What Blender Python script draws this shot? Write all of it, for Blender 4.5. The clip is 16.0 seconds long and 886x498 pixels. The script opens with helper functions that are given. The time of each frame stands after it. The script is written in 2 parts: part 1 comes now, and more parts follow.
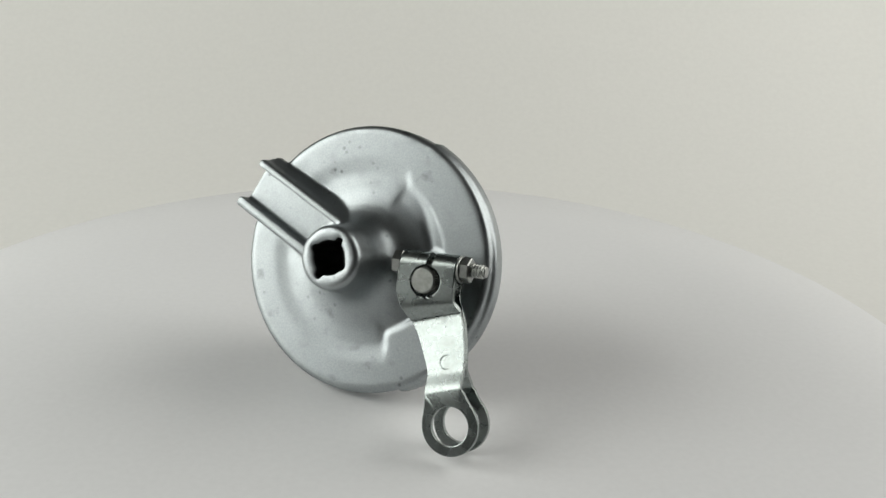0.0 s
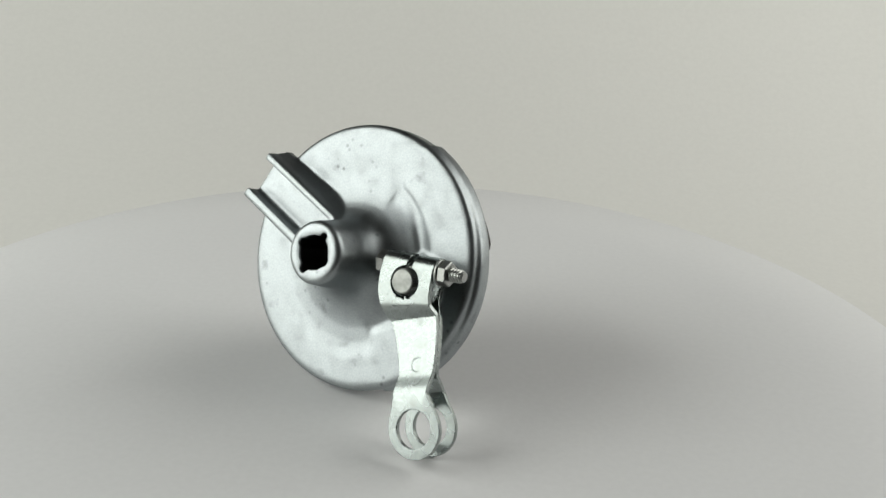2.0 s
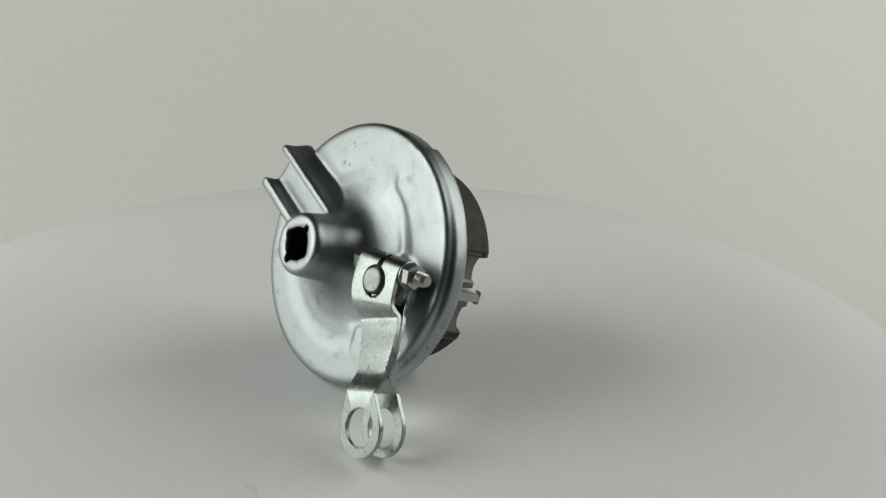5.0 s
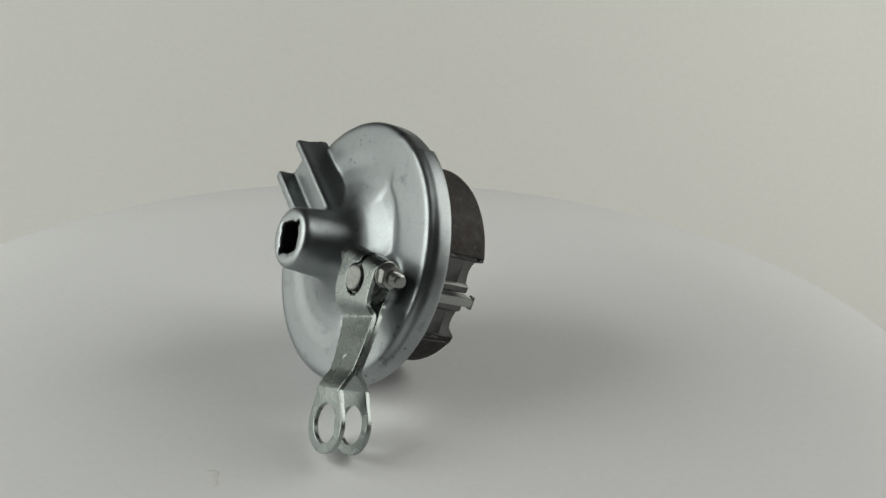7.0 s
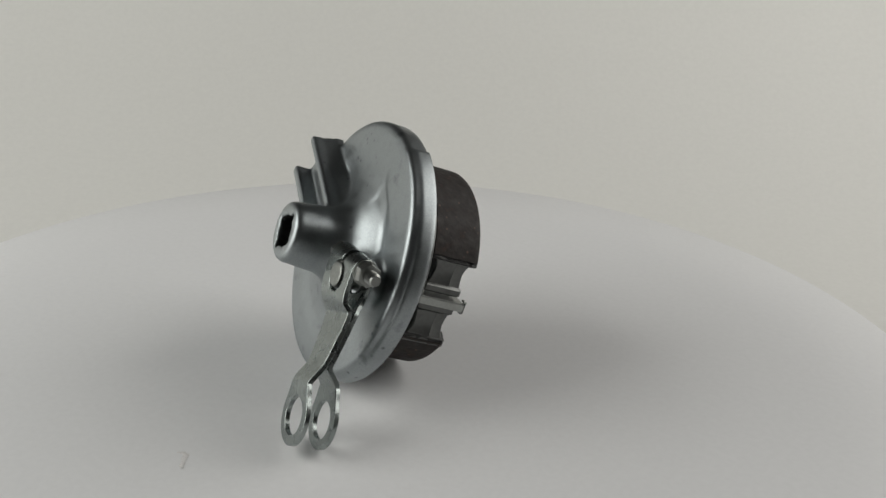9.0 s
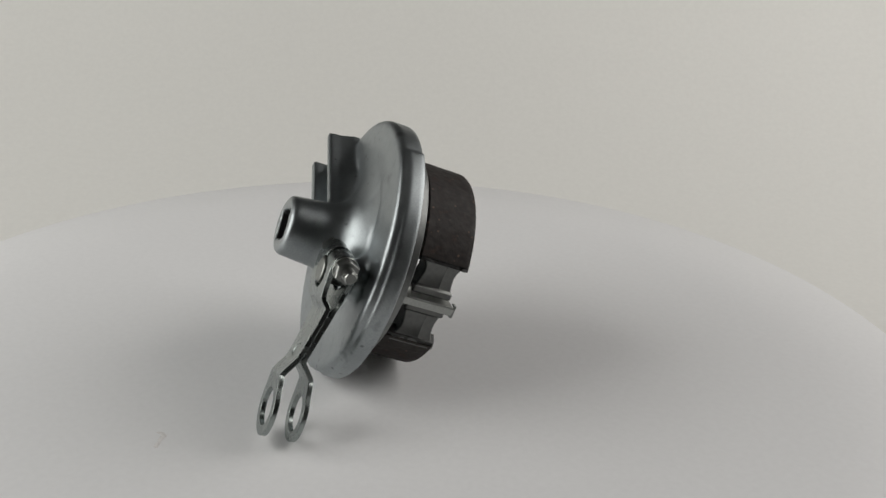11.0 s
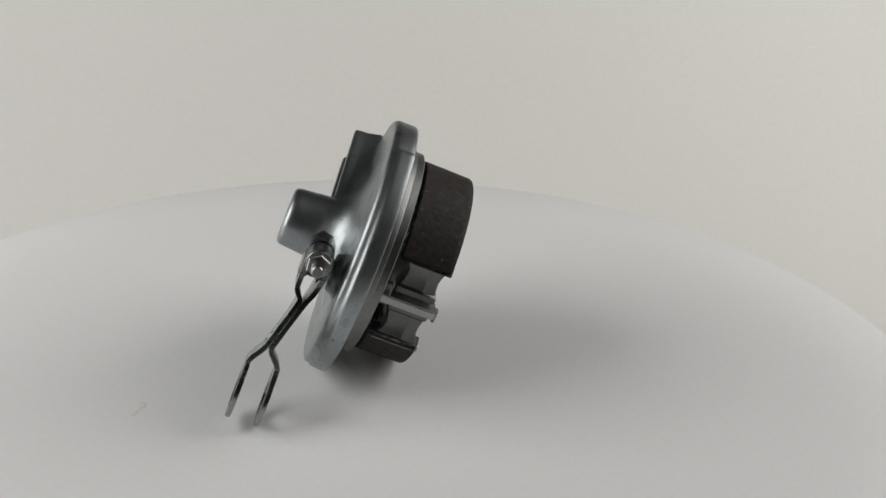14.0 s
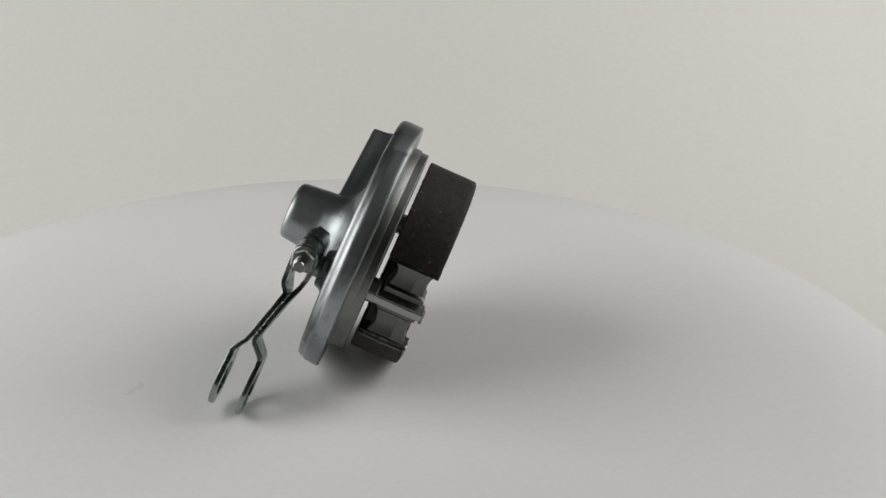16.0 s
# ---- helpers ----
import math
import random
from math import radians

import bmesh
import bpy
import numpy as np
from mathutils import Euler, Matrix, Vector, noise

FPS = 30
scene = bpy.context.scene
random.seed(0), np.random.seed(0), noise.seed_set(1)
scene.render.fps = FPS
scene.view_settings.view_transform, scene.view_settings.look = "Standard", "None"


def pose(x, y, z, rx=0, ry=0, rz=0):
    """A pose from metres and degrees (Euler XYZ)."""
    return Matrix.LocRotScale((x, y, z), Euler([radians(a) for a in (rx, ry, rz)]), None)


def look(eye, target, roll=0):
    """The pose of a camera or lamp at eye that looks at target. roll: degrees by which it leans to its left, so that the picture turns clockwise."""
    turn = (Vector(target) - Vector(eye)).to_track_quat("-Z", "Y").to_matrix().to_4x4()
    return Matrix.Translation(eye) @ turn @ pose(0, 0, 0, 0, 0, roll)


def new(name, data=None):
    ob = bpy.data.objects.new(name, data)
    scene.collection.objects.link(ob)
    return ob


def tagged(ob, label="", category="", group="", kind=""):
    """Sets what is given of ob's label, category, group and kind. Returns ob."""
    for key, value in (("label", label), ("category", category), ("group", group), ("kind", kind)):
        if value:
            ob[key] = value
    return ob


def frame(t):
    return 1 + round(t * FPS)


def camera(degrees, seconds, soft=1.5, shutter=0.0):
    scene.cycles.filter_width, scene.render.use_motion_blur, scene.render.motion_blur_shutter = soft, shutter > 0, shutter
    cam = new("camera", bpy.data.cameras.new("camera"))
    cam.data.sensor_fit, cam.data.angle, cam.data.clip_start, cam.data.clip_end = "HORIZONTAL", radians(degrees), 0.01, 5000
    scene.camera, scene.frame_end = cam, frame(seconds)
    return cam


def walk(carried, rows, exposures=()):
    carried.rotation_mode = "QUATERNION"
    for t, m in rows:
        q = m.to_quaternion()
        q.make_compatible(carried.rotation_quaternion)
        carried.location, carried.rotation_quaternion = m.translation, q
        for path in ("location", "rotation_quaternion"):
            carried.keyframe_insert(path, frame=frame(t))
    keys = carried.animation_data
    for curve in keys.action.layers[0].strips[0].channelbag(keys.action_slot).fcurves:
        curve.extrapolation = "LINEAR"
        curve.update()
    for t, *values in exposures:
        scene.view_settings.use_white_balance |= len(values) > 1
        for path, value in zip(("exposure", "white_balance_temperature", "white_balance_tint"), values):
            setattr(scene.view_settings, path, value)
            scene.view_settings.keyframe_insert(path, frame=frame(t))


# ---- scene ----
# ---- camera: still, on a stand before the turntable ----
cam = camera(46.1, 16.0, soft=1.45)
EYE = Vector((0.0, -0.4694, 0.2550))
PITCH, YAW = radians(22.48), radians(2.67)
AIM = EYE + Vector((math.sin(YAW) * math.cos(PITCH), math.cos(YAW) * math.cos(PITCH), -math.sin(PITCH)))
walk(cam, [(0.0, look(EYE, AIM, 1.88)), (16.0, look(EYE, AIM, 1.88))],
     exposures=[(0.0, 0.29, 6500, 9), (2.0, 0.15, 6500, 8), (3.5, 0.04, 6490, 5.5), (6.5, 0.0, 6530, 7), (9.0, 0.0, 6520, 11), (12.5, 0.14, 6530, 13), (16.0, 0.18, 6510, 13)])

# the turntable's turn, degrees at t seconds
def turn(t):
    return -4.7388 * t + 0.014325 * t * t

# ---- world and light ----
world = bpy.data.worlds.new("room")
scene.world = world
world.use_nodes = True
world.node_tree.nodes["Background"].inputs[0].default_value = (0.9, 0.95, 1.0, 1)
world.node_tree.nodes["Background"].inputs[1].default_value = 0.02


def softbox(name, eye, target, sx, sy, watts, colour):
    data = bpy.data.lights.new(name, "AREA")
    data.shape, data.size, data.size_y, data.energy, data.color = "RECTANGLE", sx, sy, watts, colour
    ob = new(name, data)
    ob.matrix_world = look(eye, target)
    return ob


softbox("softbox_west", (-0.85, -0.10, 0.485), (0.0, 0.16, 0.29), 0.82, 0.96, 7.7, (0.99, 1.0, 0.95))
softbox("softbox_east", (0.90, 0.26, 0.62), (0.0, 0.44, 0.24), 1.1, 1.05, 8.3, (1.0, 0.99, 0.94))


# ---- materials ----
def material(name, colour, rough, metal=0.0, grain=0.0, grain_scale=900.0, spots=0.0, spot_scale=60.0, spot_colour=None,
             bump=0.0, bump_scale=900.0, pits=0.0, pit_scale=170.0, chips=None):
    """Procedural surface: fine grain and larger stains on colour and roughness, with fine relief."""
    m = bpy.data.materials.new(name)
    m.use_nodes = True
    nt = m.node_tree
    b = nt.nodes["Principled BSDF"]
    b.inputs["Metallic"].default_value = metal
    tc = nt.nodes.new("ShaderNodeTexCoord")

    def noise_tex(scale, detail):
        n = nt.nodes.new("ShaderNodeTexNoise")
        n.inputs["Scale"].default_value, n.inputs["Detail"].default_value = scale, detail
        nt.links.new(tc.outputs["Object"], n.inputs["Vector"])
        return n.outputs["Fac"]

    def ramp(fac, lo, hi, a, c):
        r = nt.nodes.new("ShaderNodeMapRange")
        r.inputs["From Min"].default_value, r.inputs["From Max"].default_value = lo, hi
        r.inputs["To Min"].default_value, r.inputs["To Max"].default_value = a, c
        nt.links.new(fac, r.inputs["Value"])
        return r.outputs["Result"]

    def mix(fac, a, c):
        x = nt.nodes.new("ShaderNodeMix")
        x.data_type = "RGBA"
        nt.links.new(fac, x.inputs[0])
        for k, v in ((6, a), (7, c)):
            if isinstance(v, tuple):
                x.inputs[k].default_value = (*v, 1)
            else:
                nt.links.new(v, x.inputs[k])
        return x.outputs[2]

    fine, large = noise_tex(grain_scale, 3), noise_tex(spot_scale, 4)
    dark = tuple(c * (1 - grain) for c in colour)
    light = tuple(min(1, c * (1 + grain)) for c in colour)
    col = mix(ramp(fine, 0.3, 0.7, 0, 1), dark, light)
    if spots:
        col = mix(ramp(large, 0.58, 0.74, 0, spots), col, spot_colour or tuple(c * 0.5 for c in colour))
    if pits:
        cells = nt.nodes.new("ShaderNodeTexVoronoi")
        cells.inputs["Scale"].default_value = pit_scale
        nt.links.new(tc.outputs["Object"], cells.inputs["Vector"])
        few = nt.nodes.new("ShaderNodeMath")
        few.operation = "MULTIPLY"
        nt.links.new(ramp(cells.outputs["Distance"], 0.06, 0.20, pits, 0), few.inputs[0])
        nt.links.new(ramp(noise_tex(35.0, 3), 0.50, 0.62, 0, 1), few.inputs[1])
        col = mix(few.outputs[0], col, tuple(c * 0.22 for c in colour))
        col = mix(ramp(noise_tex(85.0, 8), 0.64, 0.74, 0, 0.65), col, tuple(c * 0.5 for c in colour))
    if chips:
        cells = nt.nodes.new("ShaderNodeTexVoronoi")
        cells.inputs["Scale"].default_value = 330.0
        nt.links.new(tc.outputs["Object"], cells.inputs["Vector"])
        some = nt.nodes.new("ShaderNodeMath")
        some.operation = "MULTIPLY"
        nt.links.new(ramp(cells.outputs["Distance"], 0.10, 0.24, 1, 0), some.inputs[0])
        nt.links.new(ramp(cells.outputs["Color"], 0.66, 0.74, 0, 0.6), some.inputs[1])
        col = mix(some.outputs[0], col, chips)
    nt.links.new(col, b.inputs["Base Color"])
    nt.links.new(ramp(large, 0.25, 0.75, rough * 0.85, min(1, rough * 1.15)), b.inputs["Roughness"])
    if bump:
        bp = nt.nodes.new("ShaderNodeBump")
        bp.inputs["Strength"].default_value, bp.inputs["Distance"].default_value = bump, 0.0004
        nt.links.new(noise_tex(bump_scale, 2), bp.inputs["Height"])
        nt.links.new(bp.outputs["Normal"], b.inputs["Normal"])
    return m


CAST = material("cast_aluminium", (0.332, 0.358, 0.368), 0.39, 0.97, 0.08, 1300, 0.6, 160, (0.28, 0.30, 0.308), 0.10, 2400, pits=0.75)
RAW = material("raw_aluminium", (0.15, 0.153, 0.149), 0.38, 1.0, 0.06, 500, 0.35, 120, None, 0.15, 500)
MACHINED = material("machined_aluminium", (0.215, 0.222, 0.218), 0.42, 1.0, 0.08, 700, 0.3, 150, None, 0.12, 900)
ZINC = material("zinc_plated_steel", (0.30, 0.33, 0.322), 0.27, 1.0, 0.07, 700, 0.5, 130, (0.25, 0.265, 0.25), 0.08, 500, pits=0.5, pit_scale=260)
STEEL = material("bright_steel", (0.37, 0.38, 0.365), 0.34, 1.0, 0.08, 900, 0.25, 200, (0.4, 0.4, 0.38), 0.1, 900)
SPINDLE = material("worn_spindle_steel", (0.27, 0.28, 0.265), 0.42, 1.0, 0.12, 500, 0.5, 150, (0.18, 0.185, 0.175), 0.25, 600)
LINING = material("brake_lining", (0.018, 0.0125, 0.0108), 0.70, 0.0, 0.4, 420, 0.7, 170, (0.050, 0.026, 0.019), 0.45, 420, chips=(0.16, 0.085, 0.058))
# black for the lining's glue and for the shade painted in the bore
BLACK = material("black_glue_and_shade", (0.05, 0.05, 0.05), 0.5, 0.6, 0.2, 900, 0, 60, None, 0.2, 500)
WHITE = material("white_laminate", (0.835, 0.838, 0.845), 0.42, 0.0, 0.015, 300, 0.04, 8, (0.74, 0.74, 0.72), 0.03, 600)
PAPER = material("white_paper", (0.755, 0.751, 0.722), 0.85, 0.0, 0.015, 200, 0.05, 3, (0.725, 0.725, 0.70), 0.05, 300)
CLOTH = material("grey_room_paint", (0.09, 0.09, 0.09), 0.9, 0.0, 0.08, 60, 0.1, 2, None, 0.1, 60)
SMEAR = material("dried_smear", (0.78, 0.765, 0.755), 0.6, 0.0, 0.1, 900)


# ---- mesh helpers ----
def link(name, bm, mat, parent=None, label="", smooth=35.0):
    bmesh.ops.remove_doubles(bm, verts=bm.verts, dist=1e-6)
    bmesh.ops.recalc_face_normals(bm, faces=bm.faces)
    for f in bm.faces:
        f.smooth = True
    for e in bm.edges:
        if len(e.link_faces) == 2 and e.calc_face_angle(0) > radians(smooth):
            e.smooth = False
    me = bpy.data.meshes.new(name)
    bm.to_mesh(me)
    bm.free()
    me.materials.append(mat)
    ob = new(name, me)
    ob.parent = parent
    if label:
        ob["label"] = label
    return ob


def revolve(bm, profile, centre=(0, 0), steps=72, close=False):
    """Revolves (r, n) pairs round the n axis; r = 0 closes to a point."""
    rings = []
    for r, h in profile:
        if r < 1e-9:
            rings.append([bm.verts.new((centre[0], centre[1], h))] * steps)
        else:
            rings.append([bm.verts.new((centre[0] + r * math.cos(2 * math.pi * k / steps),
                                        centre[1] + r * math.sin(2 * math.pi * k / steps), h)) for k in range(steps)])
    if close:
        rings.append(rings[0])
    for a, b in zip(rings, rings[1:]):
        skin(bm, a, b, True)
    return bm


def skin(bm, a, b, loop=False):
    count = len(a)
    for k in range(count if loop else count - 1):
        vs = []
        for v in (a[k], a[(k + 1) % count], b[(k + 1) % count], b[k]):
            if v not in vs:
                vs.append(v)
        if len(vs) > 2:
            try:
                bm.faces.new(vs)
            except ValueError:
                pass


def turned(bm, m):
    bmesh.ops.transform(bm, matrix=m, verts=bm.verts)
    return bm


# ---- the place: sweep, room ----
DROP = 0.10   # the disc stands this high over the paper


def wall_sweep():
    """White paper sweep: floor, rounded foot and a wall that curves round the table in plan."""
    bm = bmesh.new()
    plan = []
    for k in range(49):
        a = radians(-60 + 300 * k / 48)
        c, s = math.cos(a), math.sin(a)
        e = 2 / 3.0
        plan.append((0.03 + 1.08 * math.copysign(abs(c) ** e, c), 0.02 + 0.88 * math.copysign(abs(s) ** e, s)))
    levels = [(0.0, 0.0), (0.2, 0.0)]
    levels += [(0.34 + 0.62 * math.sin(radians(a)), 0.55 - 0.55 * math.cos(radians(a))) for a in range(0, 66, 4)]
    rise = [0.03 + 0.97 * min(1, max(0, (y - 0.10) / 0.45)) for x, y in plan]
    rows = [[bm.verts.new((0.03 + (x - 0.03) * g, 0.02 + (y - 0.02) * g, 1.07 * h * up - DROP)) for (x, y), up in zip(plan, rise)] for g, h in levels]
    for a, b in zip(rows, rows[1:]):
        skin(bm, a, b)
    ob = link("backdrop", bm, PAPER, smooth=60)
    tagged(ob, "white paper sweep curving up behind the turntable", "backdrop", kind="structure")


def box(bm, x0, x1, y0, y1, z0, z1):
    vs = [bm.verts.new((x, y, z)) for z in (z0, z1) for x, y in ((x0, y0), (x1, y0), (x1, y1), (x0, y1))]
    for f in ((3, 2, 1, 0), (4, 5, 6, 7), (0, 1, 5, 4), (1, 2, 6, 5), (2, 3, 7, 6), (3, 0, 4, 7)):
        bm.faces.new([vs[k] for k in f])
    return bm


def room():
    for name, b in (("floor", (-2, 2, -2.2, 1.6, -0.17, -0.104)), ("ceiling", (-2, 2, -2.2, 1.6, 2.0, 2.06)),
                    ("wall_south", (-2, 2, -2.26, -2.2, -0.17, 2.06)), ("wall_north", (-2, 2, 1.6, 1.66, -0.17, 2.06)),
                    ("wall_west", (-2.06, -2, -2.2, 1.6, -0.17, 2.06)), ("wall_east", (2, 2.06, -2.2, 1.6, -0.17, 2.06))):
        tagged(link(name, box(bmesh.new(), *b), CLOTH), "plain dim grey painted surface of the room", name.split("_")[0], kind="structure")


def turntable():
    top = new("turntable")
    tagged(top, "round glossy white turntable disc, slowly turning", "turntable")
    bm = bmesh.new()
    R = 0.2843
    revolve(bm, [(0, 0), (0.1, 0), (R - 0.06, 0), (R - 0.0012, 0), (R - 0.0003, -0.0004), (R, -0.0014), (R, -0.0090), (R - 0.001, -0.010), (0, -0.010)], steps=256)
    turned(bm, Matrix.Translation((-0.0039, -0.0125, 0)))
    link("platter", bm, WHITE, top)
    bm = bmesh.new()
    rows = []
    for k in range(13):
        f = k / 12
        x, y = -0.0072 + 0.011 * (f - 0.5), -0.1282 + 0.0022 * math.sin(5 * f) - 0.004 * (f - 0.5)
        half = 0.0006 + 0.0010 * math.sin(math.pi * f) * (1 + 0.6 * math.sin(17 * f))
        rows.append([bm.verts.new((x, y - half, 0.00005)), bm.verts.new((x, y, 0.00022)), bm.verts.new((x + 0.0004, y + half, 0.00005))])
    for a, b in zip(rows, rows[1:]):
        skin(bm, a, b)
    link("smear", bm, SMEAR, top, "faint pinkish smear on the disc")
    bm = revolve(bmesh.new(), [(0, -0.0101), (0.11, -0.0101), (0.12, -0.014), (0.12, 0.0002 - DROP), (0, 0.0002 - DROP)], steps=96)
    link("base", bm, WHITE, top, "white round turntable base")
    return top


# ---- the brake plate, in millimetres: u across, w up its face, n out of its face ----
MM = 0.001
C = Vector((-0.01603, -0.01885, 0.0626))
U, W, N = Vector((0.89083, -0.45433, 0)), Vector((0.16597, 0.32543, 0.93089)), Vector((-0.42293, -0.82927, 0.36531))
LEAN = Matrix((U, W, N)).transposed().to_4x4()
PLATE = Matrix.Translation((0, 0, C.z)) @ LEAN @ Matrix.Scale(MM, 4)


def piece(name, bm, mat, parent, label="", smooth=35.0):
    return link(name, turned(bm, PLATE), mat, parent, label, smooth)


def blend(x, a, b):
    k = min(1, max(0, (x - a) / (b - a)))
    return k * k * (3 - 2 * k)


def recess_radius(a):
    """Radius of the dished middle at the angle a, degrees."""
    if a > 180:
        a -= 360
    wide, small = 47.6, 41.0
    if a < -66 or a > 72:
        return wide
    if a > 65:
        return small + (wide - small) * blend(a, 65, 72)
    r = 36.5 + (small - 36.5) * blend(a, -55, 0)
    if a < -59:
        return wide + (r - wide) * blend(a, -66, -59)
    return r


def flange(a):
    if a > 180:
        a -= 360
    return blend(a, -63.2, -62.4) * (1 - blend(a, 67.6, 68.4))


def angles():
    out, a = [], -180.0
    while a < 180 - 1e-6:
        out.append(a)
        near = min(abs(a - x) for x in (-63, -62, -61, 67, 68, 69))
        a += 0.4 if near < 2.2 else 0.8
    return out


def closed(bm, rows):
    for a, b in zip(rows, rows[1:] + rows[:1]):
        skin(bm, a, b, True)


def plate_solid(bm):
    rows = []
    for a in angles():
        c, s = math.cos(radians(a)), math.sin(radians(a))
        rr, fl = recess_radius(a), flange(a)
        right = blend(rr, 47.0, 42.0)
        dip = 0.28 - right * (0.15 + 0.60 * blend(-abs(a - 5), -58, -22))
        # broad low slope beside the lever, narrowing to the crease at its upper end
        wall = 6.4 - right * (5.6 - 4.6 * blend(-abs(a - 12), -52, -18))
        rb = 64.4 + 1.2 * blend(-abs(a + 15), -70, 0)
        prof = [(12.0, 20.0), (14.4, 20.0), (15.9, 15.0), (16.8, 12.0), (18.1, 9.2), (20.0, 6.7), (22.6, 4.6), (25.8, 2.9), (29.5, 1.7 - 0.2 * right), (33, 0.9 - 0.45 * right), (max(34, rr - wall - 1.2), dip),
                (max(34.3, rr - wall), dip), (rr - 0.5 * wall, 0.5 * dip + 0.35 - 0.22 * right), (rr - 0.1 * right, 0.75), (rr + 1.0 - 0.6 * right, 0.8), (54.0, 0.8),
                (59.4 + 1.0 * fl, 0.8), (60.8 + 0.8 * fl, 0.62), (62.0 + 0.55 * fl, 0.05), (62.8 + 0.25 * fl, -1.2), (63.0 + 0.1 * fl, -2.6),
                (63.0 + fl * (rb - 63.5), -3.2 - 0.8 * (1 - fl)), (63.0 + fl * (rb - 63.0), -10.2), (62.5 + fl * (rb - 63.0), -10.8),
                (58.6, -10.9), (50.4, -10.9), (50.0, -5.0), (20.0, -5.0), (12.0, -5.0)]
        rows.append([bm.verts.new((r * c, r * s, h)) for r, h in prof])
    closed(bm, rows)


def hub_solid(bm):
    """Hollow boss with a keyed bore."""
    rows = []
    for k in range(144):
        a = 2.5 * k
        bore = 7.7
        for mid, up, wide in ((66, 2.6, 11), (246, 3.0, 12), (159, 2.0, 13), (-20, 1.0, 14)):
            d = (a - mid + 180) % 360 - 180
            bore += up * math.exp(-(d / wide) ** 4)
        c, s = math.cos(radians(a)), math.sin(radians(a))
        bore += 0.35 * noise.noise((9 * c, 9 * s, 0.3))
        prof = [(bore, -4.8), (bore, 26), (bore, 32.7), (bore + 0.3, 33.0), (11.6, 33.2), (13.0, 32.9), (13.9, 32.2), (14.4, 31.2), (14.6, 30.0), (15.0, 26.0), (15.5, 21.5), (16.0, 16), (16.0, 4.0), (15.0, -4.8)]
        rows.append([bm.verts.new((-0.6 + r * c, r * s, h)) for r, h in prof])
    closed(bm, rows)


AX, PX = Vector((-0.9170, 0.3990, 0)), Vector((0.3990, 0.9170, 0))


def slot_solid(bm):
    """Two parallel ribs with a raised floor between, from the hub out past the rim."""
    rows = []
    for s in (1, 5, 9, 14, 20, 26, 32, 38, 44, 50, 54, 57, 60, 62, 64.5, 65.8, 66.3):
        flare = (0.24 + 0.34 * (1 - blend(s, 14, 40))) * (1 - 0.6 * blend(s, 50, 64))
        inset = 0.0 if s < 65 else (0.1 if s < 66 else 0.45)
        low = -2.0 if s < 59 else -1.0
        top = 14.3 - inset
        sec = [(-8.7, 5.9), (-8.7 - inset, top - 0.4), (-9.2 - inset, top), (-12.6 + inset, top), (-13.3 + inset, top - 0.8), (-13.7 + inset, 8.0),
               (-14.0 - 1.2 * flare, 5.4), (-14.2 - 3.4 * flare, 3.0), (-14.3 - 7.0 * flare, low + 3.0), (-14.3 - 7.6 * flare, low - 1.2),
               (14.0 + 7.6 * flare, low - 1.2), (13.8 + 7.0 * flare, low + 3.0), (13.6 + 3.4 * flare, 3.0), (13.2 + 1.2 * flare, 5.4), (12.7 - inset, 8.0),
               (12.2 - inset, top - 0.7), (11.6 - inset, top), (9.0 + inset, top), (8.5 + inset, top - 0.4), (8.5, 5.9), (7.6, 5.5), (-7.8, 5.5)]
        rows.append([bm.verts.new(AX * s + PX * p + Vector((0, 0, h))) for p, h in sec])
    for a, b in zip(rows, rows[1:]):
        skin(bm, a, b, True)
    bm.faces.new(rows[-1])
    bm.faces.new(rows[0])


def boss_solid(bm):
    revolve(bm, [(0, 5.6), (8.0, 5.6), (9.0, 5.2), (9.8, 3.0), (11.2, 1.4), (13.5, 0.3), (14, -4), (0, -4)], SPIN, 48)


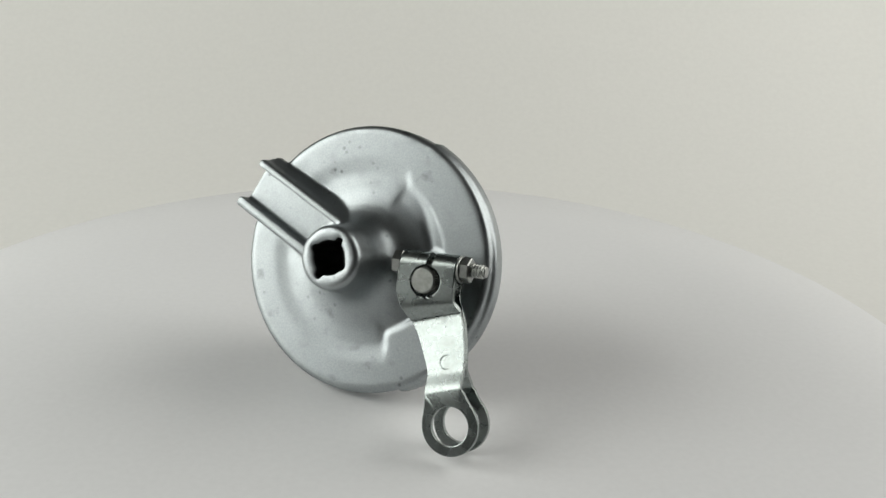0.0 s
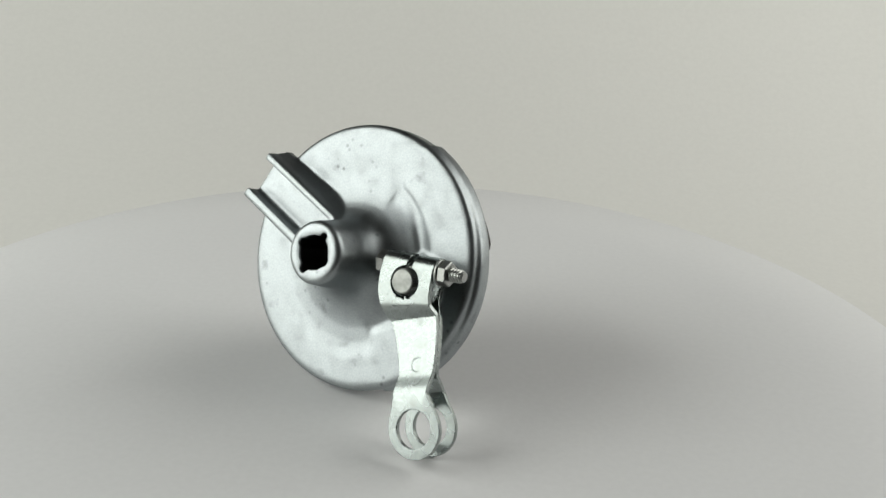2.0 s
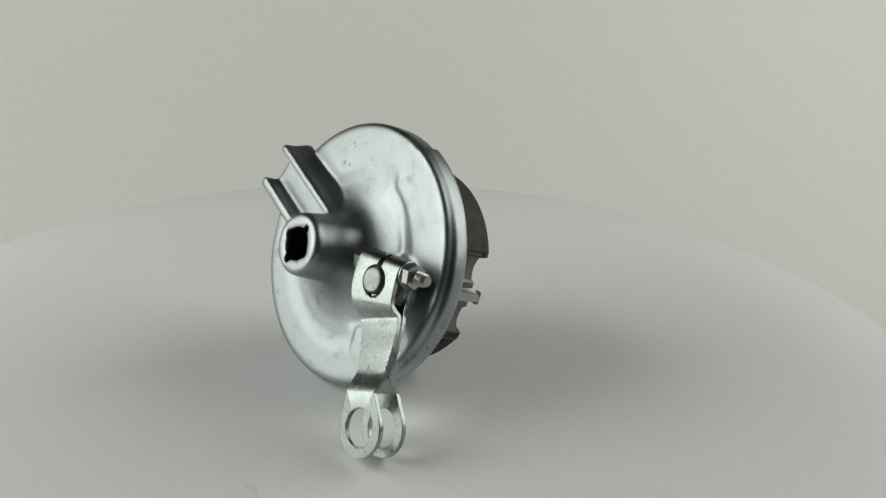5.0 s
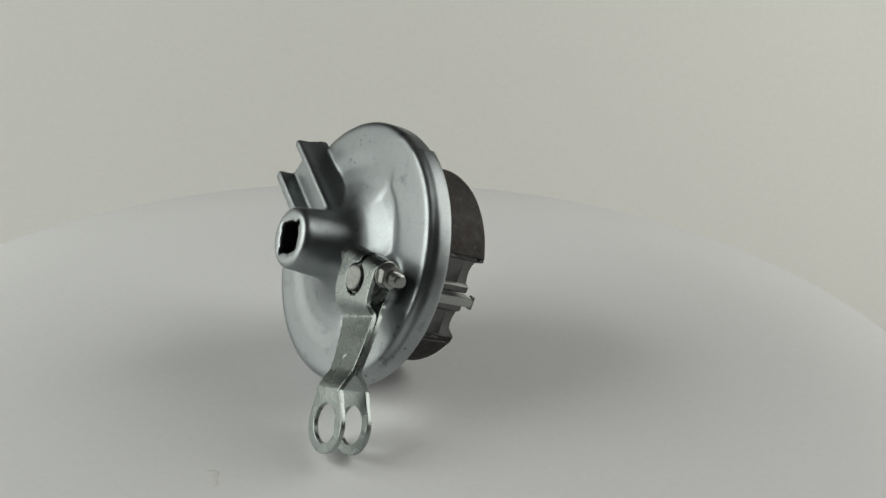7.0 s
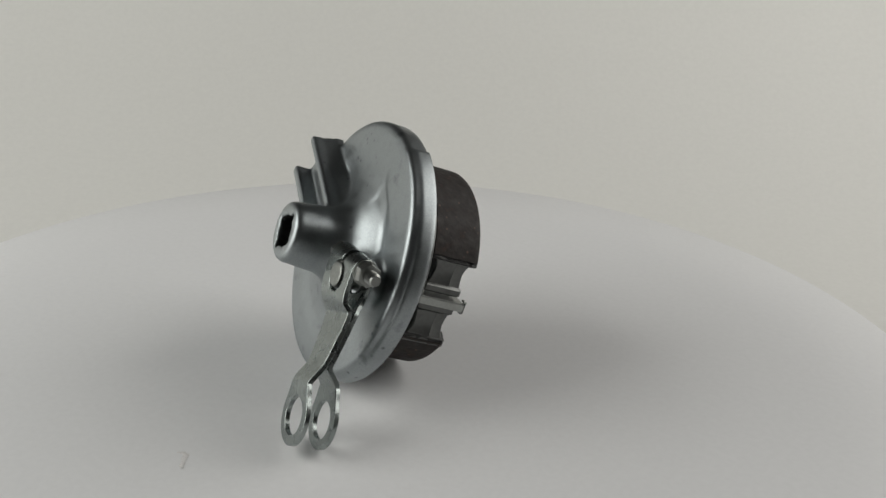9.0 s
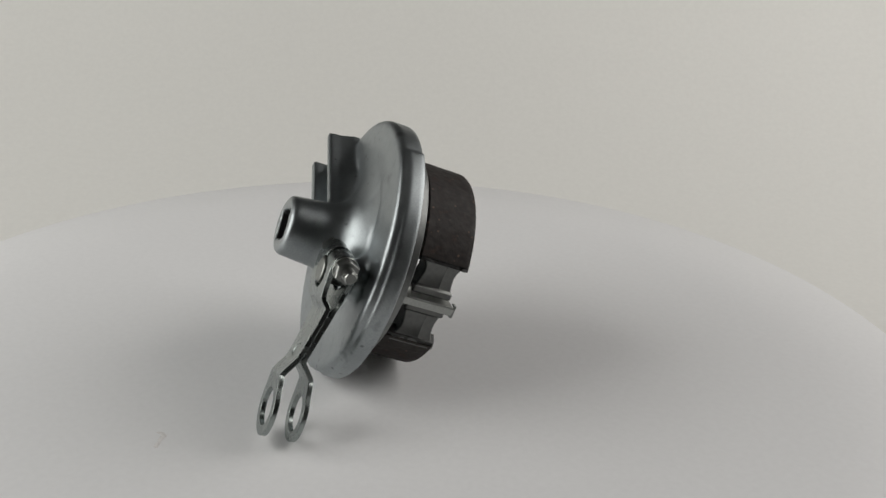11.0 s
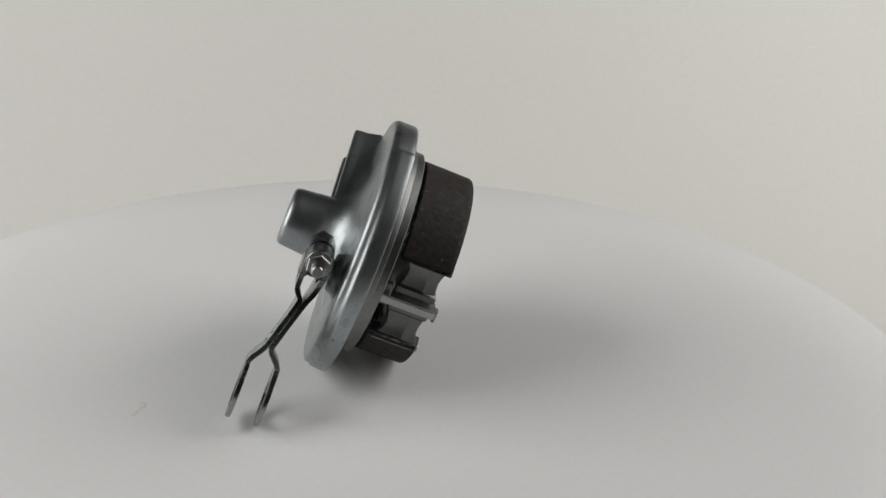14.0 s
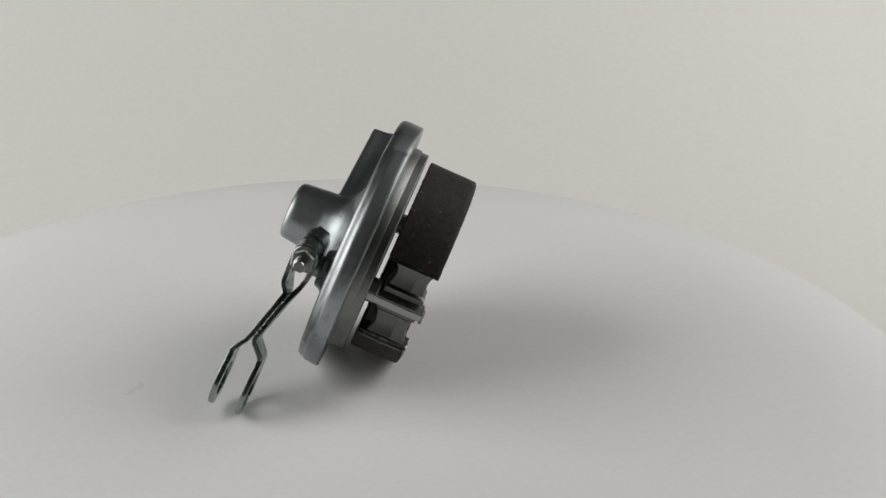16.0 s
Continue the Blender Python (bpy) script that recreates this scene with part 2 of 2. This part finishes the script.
def casting(parent):
    """The solids grown together with soft inner corners, as cast, then parted into plate, hub and ribs."""
    bm = bmesh.new()
    for build in (plate_solid, hub_solid, slot_solid, boss_solid):
        one = bmesh.new()
        build(one)
        bmesh.ops.remove_doubles(one, verts=one.verts, dist=1e-5)
        bmesh.ops.recalc_face_normals(one, faces=one.faces)
        tmp = bpy.data.meshes.new("solid")
        one.to_mesh(tmp)
        bm.from_mesh(tmp)
        bpy.data.meshes.remove(tmp)
        one.free()
    raw = bpy.data.meshes.new("casting_raw")
    bm.to_mesh(raw)
    bm.free()
    ob = new("casting_raw", raw)
    grow = ob.modifiers.new("grow", "REMESH")
    grow.mode, grow.voxel_size, grow.adaptivity = "VOXEL", 0.5, 0.0
    soft = ob.modifiers.new("soft", "SMOOTH")
    soft.factor, soft.iterations = 0.5, 7
    got = bpy.data.meshes.new_from_object(ob.evaluated_get(bpy.context.evaluated_depsgraph_get()))
    bpy.data.objects.remove(ob)
    count, faces = len(got.vertices), len(got.polygons)
    co = np.empty(count * 3)
    got.vertices.foreach_get("co", co)
    co = co.reshape(-1, 3)
    nor = np.empty(count * 3, dtype=np.float32)
    got.vertices.foreach_get("normal", nor)
    nor = nor.reshape(-1, 3)
    # even out the grown surface's normals, but not across its edges
    ends = np.empty(len(got.edges) * 2, dtype=np.int64)
    got.edges.foreach_get("vertices", ends)
    i, j = ends[0::2], ends[1::2]
    for _ in range(10):
        w = np.clip((np.einsum("ij,ij->i", nor[i], nor[j]) - 0.88) / 0.10, 0, 1)[:, None]
        pull = nor.copy()
        np.add.at(pull, i, w * nor[j])
        np.add.at(pull, j, w * nor[i])
        nor = (pull / np.linalg.norm(pull, axis=1, keepdims=True)).astype(np.float32)
    quads = [tuple(p.vertices) for p in got.polygons]
    mid = np.array([co[list(q)].mean(axis=0) for q in quads])
    r = np.hypot(mid[:, 0] + 0.6, mid[:, 1])
    along, side = mid[:, :2] @ np.array(AX[:2]), mid[:, :2] @ np.array(PX[:2])
    is_bore = (r < 11.0) & (mid[:, 2] < 32.2)
    is_hub = (r < 17.2) & (mid[:, 2] > 11.5) & ~is_bore
    out = ~is_hub & ~is_bore & (along > 14) & (mid[:, 2] > 2.4) & (mid[:, 2] < 15)
    kinds = {"hub": is_hub, "bore": is_bore, "rib": out & (side > 8.2) & (side < 15.5), "rib.001": out & (side < -8.4) & (side > -16.5),
             "slot_floor": out & (np.abs(side - 0.0) <= 8.4) & (mid[:, 2] > 3.0)}
    rest = np.ones(faces, dtype=bool)
    for mask in kinds.values():
        rest &= ~mask
    turn_m = np.array(PLATE)[:3, :3]
    made = {}
    for name, mask in (("backing_plate", rest), *kinds.items()):
        ids = np.nonzero(mask)[0]
        used = np.unique(np.concatenate([np.array(quads[k]) for k in ids]))
        back = {int(v): k for k, v in enumerate(used)}
        me = bpy.data.meshes.new(name)
        pts = co[used] @ turn_m.T + np.array(PLATE)[:3, 3]
        me.from_pydata([tuple(p) for p in pts], [], [tuple(back[v] for v in quads[k]) for k in ids])
        me.polygons.foreach_set("use_smooth", [True] * len(me.polygons))
        nn = (nor[used] @ (turn_m.T / MM))
        me.normals_split_custom_set_from_vertices([tuple(v) for v in nn])
        me.materials.append(RAW if name == "bore" else CAST)
        part = new(name, me)
        part.parent = made.get("backing_plate", parent)
        made[name] = part
    made["backing_plate"]["label"] = "silver cast aluminium round plate with dished middle and stepped rim"
    bm = revolve(bmesh.new(), [(48.4, -10.4), (52.7, -10.4), (52.6, -14.4), (52.4, -14.7), (52.0, -14.8), (51.9, -18.2), (51.5, -18.6), (48.4, -18.6)], steps=180, close=True)
    piece("back_lip", bm, MACHINED, made["backing_plate"], "dull machined lip behind the flange")
    made["bore"]["label"] = "dark keyed bore of the boss"
    made["hub"]["label"] = "hollow cast boss with keyed bore"
    bpy.data.meshes.remove(got)
    # added dark disc: paints the shade of the open bore's depth
    plug = revolve(bmesh.new(), [(0, 2.0), (11.5, 2.0), (11.5, -4.0), (0, -4.0)], (-0.6, 0), 32)
    piece("bore_shade_disc", plug, BLACK, made["backing_plate"], "dark disc standing in for shade deep in the bore")
    return made["backing_plate"]


# ---- the lever ----
SPIN = Vector((40.0, -2.0))
RING = Vector((67.6, -59.6))
NECK = ((53.9, -49.3), (69.4, -43.0))


def bolt_w(u):
    return 3.0 + (u - 20.4) * 0.0814


def solid(bm, thick):
    """Gives an open sheet its thickness, half to each side, and breaks its edges."""
    bmesh.ops.remove_doubles(bm, verts=bm.verts, dist=1e-4)
    bmesh.ops.recalc_face_normals(bm, faces=bm.faces)
    bm.normal_update()
    sheet, rim = list(bm.faces), [e for e in bm.edges if len(e.link_faces) == 1]
    up = {v: bm.verts.new(v.co + v.normal * thick / 2) for v in list(bm.verts)}
    down = {v: bm.verts.new(v.co - v.normal * thick / 2) for v in up}
    for f in sheet:
        bm.faces.new([up[v] for v in f.verts])
        bm.faces.new([down[v] for v in reversed(f.verts)])
    edge = []
    for e in rim:
        a, b = e.verts
        f = bm.faces.new((up[a], up[b], down[b], down[a]))
        edge += [x for x in f.edges if {up[a], up[b]} == set(x.verts) or {down[a], down[b]} == set(x.verts)]
    bmesh.ops.delete(bm, geom=list(up), context="VERTS")
    bmesh.ops.recalc_face_normals(bm, faces=bm.faces)
    bmesh.ops.bevel(bm, geom=list(set(edge)), offset=0.28, segments=2, affect="EDGES", profile=0.5)
    return bm


def smooth_rows(rows, count):
    """Resamples rows of (left u, left w, right u, right w, n) evenly."""
    out = []
    for a, b in zip(rows, rows[1:]):
        d = max(math.dist(a[:2], b[:2]), math.dist(a[2:4], b[2:4]), abs(a[4] - b[4]))
        k = max(1, round(d / count))
        out += [tuple(x + (y - x) * i / k for x, y in zip(a, b)) for i in range(k)]
    out.append(rows[-1])
    # bends are pressed, not creased: run a short mean along the strip
    for _ in range(2):
        calm = list(out)
        for k in range(2, len(out) - 2):
            near = out[k - 2:k + 3]
            calm[k] = tuple(sum(v) / 5 for v in zip(*near))
        out = calm
    return out


def lever(parent):
    """One folded strip: over the bolt, down in two legs that meet and part again into two eyes."""
    bm = bmesh.new()
    across = 56
    front = [(27.2, 4.0, 53.6, 5.8, 18.0), (27.0, -2.0, 54.0, 0.0, 18.0), (28.0, -9.0, 54.6, -5.6, 18.0), (30.4, -14.0, 55.6, -8.4, 17.9),
             (32.0, -16.2, 56.3, -9.4, 17.5), (36.4, -20.6, 58.4, -11.8, 15.0), (37.2, -21.6, 59.0, -12.6, 14.9), (41.6, -26.2, 61.8, -18.0, 16.4),
             (45.6, -31.8, 64.2, -24.0, 18.3), (49.0, -36.6, 66.2, -30.0, 20.0), (51.6, -41.0, 67.6, -35.0, 21.6), (51.9, -41.9, 67.8, -36.0, 22.0),
             (53.2, -47.6, 69.1, -41.6, 25.7), (*NECK[0], *NECK[1], 26.2)]
    rear_n = [8.0, 8.2, 9.0, 9.8, 10.2, 11.8, 12.1, 14.0, 15.9, 17.6, 19.1, 18.8, 13.6, 13.0]
    rear = [(*r[:4], h) for r, h in zip(front, rear_n)]
    fold = []
    for k in range(1, 12):
        a = math.pi * k / 12
        fold.append((27.2, bolt_w(27.2) + 5.0 * math.sin(a), 53.6, bolt_w(53.6) + 5.0 * math.sin(a), 13.0 - 5.0 * math.cos(a)))
    rows = smooth_rows(rear[::-1], 0.5) + fold + smooth_rows(front, 0.5)
    grid = []
    hole, heart = 7.1, SPIN + Vector((0.9, -0.2))
    for ul, wl, ur, wr, h in rows:
        line = []
        for k in range(across + 1):
            f = k / across
            p = Vector((ul + (ur - ul) * f, wl + (wr - wl) * f))
            d = p - heart
            if abs(d.length - hole) < 0.30 and d.length > 0:
                p = heart + d.normalized() * hole
            line.append(bm.verts.new((p.x, p.y, h)))
        grid.append(line)
    for a, b in zip(grid, grid[1:]):
        for k in range(across):
            q = [a[k], a[k + 1], b[k + 1], b[k]]
            m = sum((v.co for v in q), Vector()) / 4
            d = Vector((m.x, m.y)) - heart
            if d.length < hole - 0.08 or (abs(d.x - 0.5) < 1.3 and d.y > 0):
                continue
            bm.faces.new(q)
    for v in [v for v in bm.verts if not v.link_faces]:
        bm.verts.remove(v)
    for v in bm.verts:
        d = v.co.xy - heart
        if v.is_boundary and abs(d.length - hole) < 0.9 and not (abs(d.x - 0.5) < 1.5 and d.y > 0):
            v.co.xy = heart + d.normalized() * hole
    for h in (26.2, 13.0):
        neck_l, neck_r = Vector(NECK[0]), Vector(NECK[1])
        al = math.atan2(*(neck_l - RING).yx)
        ar = math.atan2(*(neck_r - RING).yx)
        inner, outer = [], []
        for k in range(across + 1):
            p = neck_l + (neck_r - neck_l) * k / across
            a = math.atan2(*(p - RING).yx)
            outer.append(p)
            inner.append(RING + 8.4 * Vector((math.cos(a), math.sin(a))))
        for k in range(1, 60):
            a = ar + (al - 2 * math.pi - ar) * k / 60 if al > ar else ar + (al - ar) * k / 60
            dirn = Vector((math.cos(a), math.sin(a)))
            e = min(k, 60 - k) / 60
            reach = 12.8 + 4.2 * math.exp(-(e / 0.045) ** 1.3)
            outer.append(RING + dirn * reach)
            inner.append(RING + dirn * 8.4)
        vi = [bm.verts.new((p.x, p.y, h)) for p in inner]
        vo = [bm.verts.new((p.x, p.y, h)) for p in outer]
        skin(bm, vi, vo, True)
    solid(bm, 2.3)
    arm = piece("brake_lever", bm, ZINC, parent, "folded zinc-plated steel lever with forked eye end", 20)
    # stamped crescent on the front leg
    bm = bmesh.new()
    rows = []
    for k in range(15):
        a = radians(70 + 250 * k / 14)
        thin = 0.10 + 0.45 * math.sin(math.pi * k / 14)
        c = Vector((58.3 + 2.6 * math.cos(a), -34.3 + 3.0 * math.sin(a)))
        rad = Vector((math.cos(a), math.sin(a)))
        lift = 21.5 - (c.y + 34.3) * 0.29 + (c.x - 58.3) * 0.14
        rows.append([bm.verts.new((c.x + rad.x * q, c.y + rad.y * q, lift + h)) for q, h in ((-thin, 0), (-0.4 * thin, 0.3), (0.4 * thin, 0.3), (thin, 0))])
    for a, b in zip(rows, rows[1:]):
        skin(bm, a, b)
    piece("stamped_mark", bm, ZINC, arm)


def prism(bm, sides, r, x0, x1, chamfer=0.0):
    """Bar along x with flat or round section."""
    rows = []
    stations = [(x0, r - chamfer), (x0 + chamfer, r), (x1 - chamfer, r), (x1, r - chamfer)] if chamfer else [(x0, r), (x1, r)]
    for x, q in stations:
        rows.append([bm.verts.new((x, q * math.cos(2 * math.pi * k / sides), q * math.sin(2 * math.pi * k / sides))) for k in range(sides)])
    for a, b in zip(rows, rows[1:]):
        skin(bm, a, b, True)
    bm.faces.new(rows[0])
    bm.faces.new(rows[-1])
    return bm


def bolt(parent):
    axis = Matrix.Translation((20.4, 3.0, 13.0)) @ Matrix.Rotation(math.atan(0.0814), 4, "Z")
    bm = bmesh.new()
    prof, x = [(0, 6.0), (2.9, 6.0)], 6.0
    while x < 44.0:
        prof += [(3.1, x + 0.15), (3.1, x + 0.4), (2.35, x + 0.85), (2.35, x + 1.1)] if x > 30 else [(2.9, x + 0.7)]
        x += 1.4
    prof += [(2.6, 45.4), (2.2, 46.0), (0, 46.0)]
    revolve(bm, prof, steps=28)
    turned(bm, axis @ Matrix.Rotation(radians(90), 4, "Y"))
    shank = piece("pinch_bolt", bm, STEEL, parent, "threaded steel pinch bolt through the lever clamp", 30)
    hexa = turned(prism(bmesh.new(), 6, 5.6, 2.0, 6.6, 0.5), axis @ Matrix.Rotation(0.3, 4, "X"))
    piece("bolt_head", hexa, STEEL, shank, smooth=20)
    nut = turned(prism(bmesh.new(), 6, 5.7, 34.7, 39.0, 0.5), axis @ Matrix.Rotation(0.12, 4, "X"))
    piece("nut", nut, STEEL, shank, "hexagonal steel nut", 20)
    washer = turned(prism(bmesh.new(), 32, 5.9, 33.5, 34.6, 0.25), axis)
    piece("washer", washer, STEEL, shank)


def spindle(parent):
    bm = bmesh.new()
    steps = 64
    rows = []
    for h, r0, tooth in ((-23.0, 0.01, 0), (-23.0, 5.4, 0), (-22.5, 5.9, 0), (-12, 5.9, 0), (-12, 5.4, 0), (15.5, 5.4, 0), (15.6, 6.2, 0.6), (19.0, 6.2, 0.6), (19.5, 5.8, 0.35), (19.9, 5.0, 0), (19.9, 0.01, 0)):
        rows.append([bm.verts.new((SPIN.x + (r0 - tooth * (k % 2)) * math.cos(2 * math.pi * k / steps),
                                   SPIN.y + (r0 - tooth * (k % 2)) * math.sin(2 * math.pi * k / steps), h)) for k in range(steps)])
    for a, b in zip(rows, rows[1:]):
        skin(bm, a, b, True)
    piece("cam_spindle", bm, SPINDLE, parent, "serrated round steel cam spindle end", 25)
    bm = box(bmesh.new(), 34.5, 46.0, -5.0, -0.9, -45.8, -10)
    bmesh.ops.bevel(bm, geom=bm.edges[:], offset=0.6, segments=2, affect="EDGES")
    cam_bar = piece("cam", bm, STEEL, parent, "flat bright steel cam between the shoe ends")
    # spring clip on the cam's end and the hooked ends of the return spring
    bm = bmesh.new()
    for y in (0.0, -5.6):
        box(bm, 42.6, 45.2, y - 0.5, y + 0.5, -46.4, -45.0)
    box(bm, 43.2, 45.6, -5.9, 0.4, -46.5, -45.9)
    bmesh.ops.bevel(bm, geom=bm.edges[:], offset=0.25, segments=1, affect="EDGES")
    piece("spring_clip", bm, STEEL, cam_bar, "small bent steel retaining clip")
    for x, y in ((40.6, 18.2), (38.6, -24.4)):
        bm = bmesh.new()
        rows = []
        for k in range(20):
            a = 2 * math.pi * k / 20
            rows.append([bm.verts.new((x + (1.7 + 0.6 * math.cos(b)) * math.cos(a), y + (1.7 + 0.6 * math.cos(b)) * math.sin(a), -45.2 + 0.6 * math.sin(b)))
                         for b in [2 * math.pi * j / 8 for j in range(8)]])
        for p, q in zip(rows, rows[1:] + rows[:1]):
            skin(bm, p, q, True)
        piece("spring_hook", bm, STEEL, parent, "looped steel wire end of the return spring")


def shoe(parent, sign):
    """Cast shoe with its bonded lining; sign -1 for the lower one."""
    ox, oy, R = -1.4, -0.1, 49.0

    def arc(bm, r0, r1, a0, a1, n0, n1, steps=40, rag=0.0, ch=0.5):
        rows = []
        for k in range(steps + 1):
            a = radians(a0 + (a1 - a0) * k / steps)
            c, s = math.cos(a), math.sin(a) * sign
            sec = [(r0, n0), (r1 - ch, n0), (r1 - 0.3 * ch, n0 + 0.3 * ch), (r1, n0 + ch), *[(r1, n0 + ch + (n1 - n0 - ch - 0.5) * q / 12) for q in range(1, 12)], (r1, n1 - 0.5), (r1 - 0.5, n1), (r0, n1)]
            row = []
            for r, h in sec:
                j = rag * noise.noise((r * c * 0.6, r * s * 0.6, h * 0.6))
                row.append(bm.verts.new((ox + (r + j) * c, oy + (r + j) * s, h + j)))
            rows.append(row)
        for a, b in zip(rows, rows[1:]):
            skin(bm, a, b, True)
        bm.faces.new(rows[0])
        bm.faces.new(rows[-1])
        return bm

    bm = arc(bmesh.new(), 40.2, 44.6, 24 if sign > 0 else 30, 166, -43.8, -22.4)
    arc(bm, 30.0, 39.0, 10, 172, -36.5, -30.0)
    body = piece("brake_shoe", bm, RAW, parent, "cast aluminium brake shoe", 35)
    # end blocks by the cam and by the pivot
    near = bmesh.new()
    foot = 0.3 if sign > 0 else -5.2
    rows = []
    # up the block from its foot: height, outer face, reach in front and behind; a foot pad, a waist, a flared head
    for h, face, back, fore in ((0.0, 41.0, -43.4, -24.6), (0.7, 41.8, -43.9, -24.2), (3.2, 41.8, -43.9, -24.2), (3.9, 41.2, -43.3, -24.8), (4.4, 40.4, -42.9, -25.2),
                                (7.5, 40.1, -42.4, -26.0), (10.5, 40.0, -42.2, -26.6), (13.2, 40.3, -42.6, -26.2), (15.4, 40.7, -43.4, -25.0), (17.8, 41.2, -43.9, -23.6), (20.5, 40.6, -43.9, -22.6)):
        w, c = foot + sign * h, 0.7
        seam = -36.6
        ridge = 0.16 if h > 4 else 0.0
        sec = [(30.0, back), (face - c, back), (face, back + c), (face, seam - 0.35), (face + ridge, seam), (face, seam + 0.35), (face, fore - c), (face - c, fore), (30.0, fore)]
        rows.append([near.verts.new((x, w, n)) for x, n in sec])
    for a, b in zip(rows, rows[1:]):
        skin(near, a, b, True)
    near.faces.new(rows[0])
    near.faces.new(rows[-1])
    piece("shoe_end", near, RAW, body, smooth=30)
    far = box(bmesh.new(), -44, -34, 2.0 if sign > 0 else -14.0, 14.0 if sign > 0 else -2.0, -43.4, -22.4)
    piece("shoe_heel", far, RAW, body)
    glue = arc(bmesh.new(), 43.0, 45.2, 21.6 if sign > 0 else 27.6, 158.6, -45.0, -21.0, 160, 0.75)
    arc(glue, 42.6, 48.4, 20.9 if sign > 0 else 26.9, 23.3 if sign > 0 else 29.3, -45.3, -21.0, 10, 0.9)
    piece("glue_line", glue, BLACK, body, "dark bonding seam under the lining")
    lin = arc(bmesh.new(), 44.5, R, 23 if sign > 0 else 29, 158, -45.6, -20.8, 160, 0.16, 1.3)
    piece("lining", lin, LINING, body, "dark brown speckled friction lining")


def pivot(parent):
    bm = revolve(bmesh.new(), [(0, -46), (5.0, -46), (5.6, -45.4), (5.6, -6), (0, -6)], (-40.0, 0.0), 32)
    piece("pivot_pin", bm, STEEL, parent)


def drum_brake():
    base = new("drum_brake_plate")
    tagged(base, "silver cast drum brake plate with lever, leaning on the turntable", "brake plate")
    casting(base)
    lever(base)
    bolt(base)
    spindle(base)
    shoe(base, 1)
    shoe(base, -1)
    pivot(base)
    return base


wall_sweep()
room()
disc = turntable()
brake = drum_brake()


def motions():
    times = [0.5 * k for k in range(33)]
    walk(disc, [(t, pose(0, 0, 0, 0, 0, turn(t))) for t in times])
    walk(brake, [(t, pose(0, 0, 0, 0, 0, turn(t)) @ Matrix.Translation((C.x, C.y, 0))) for t in times])


motions()
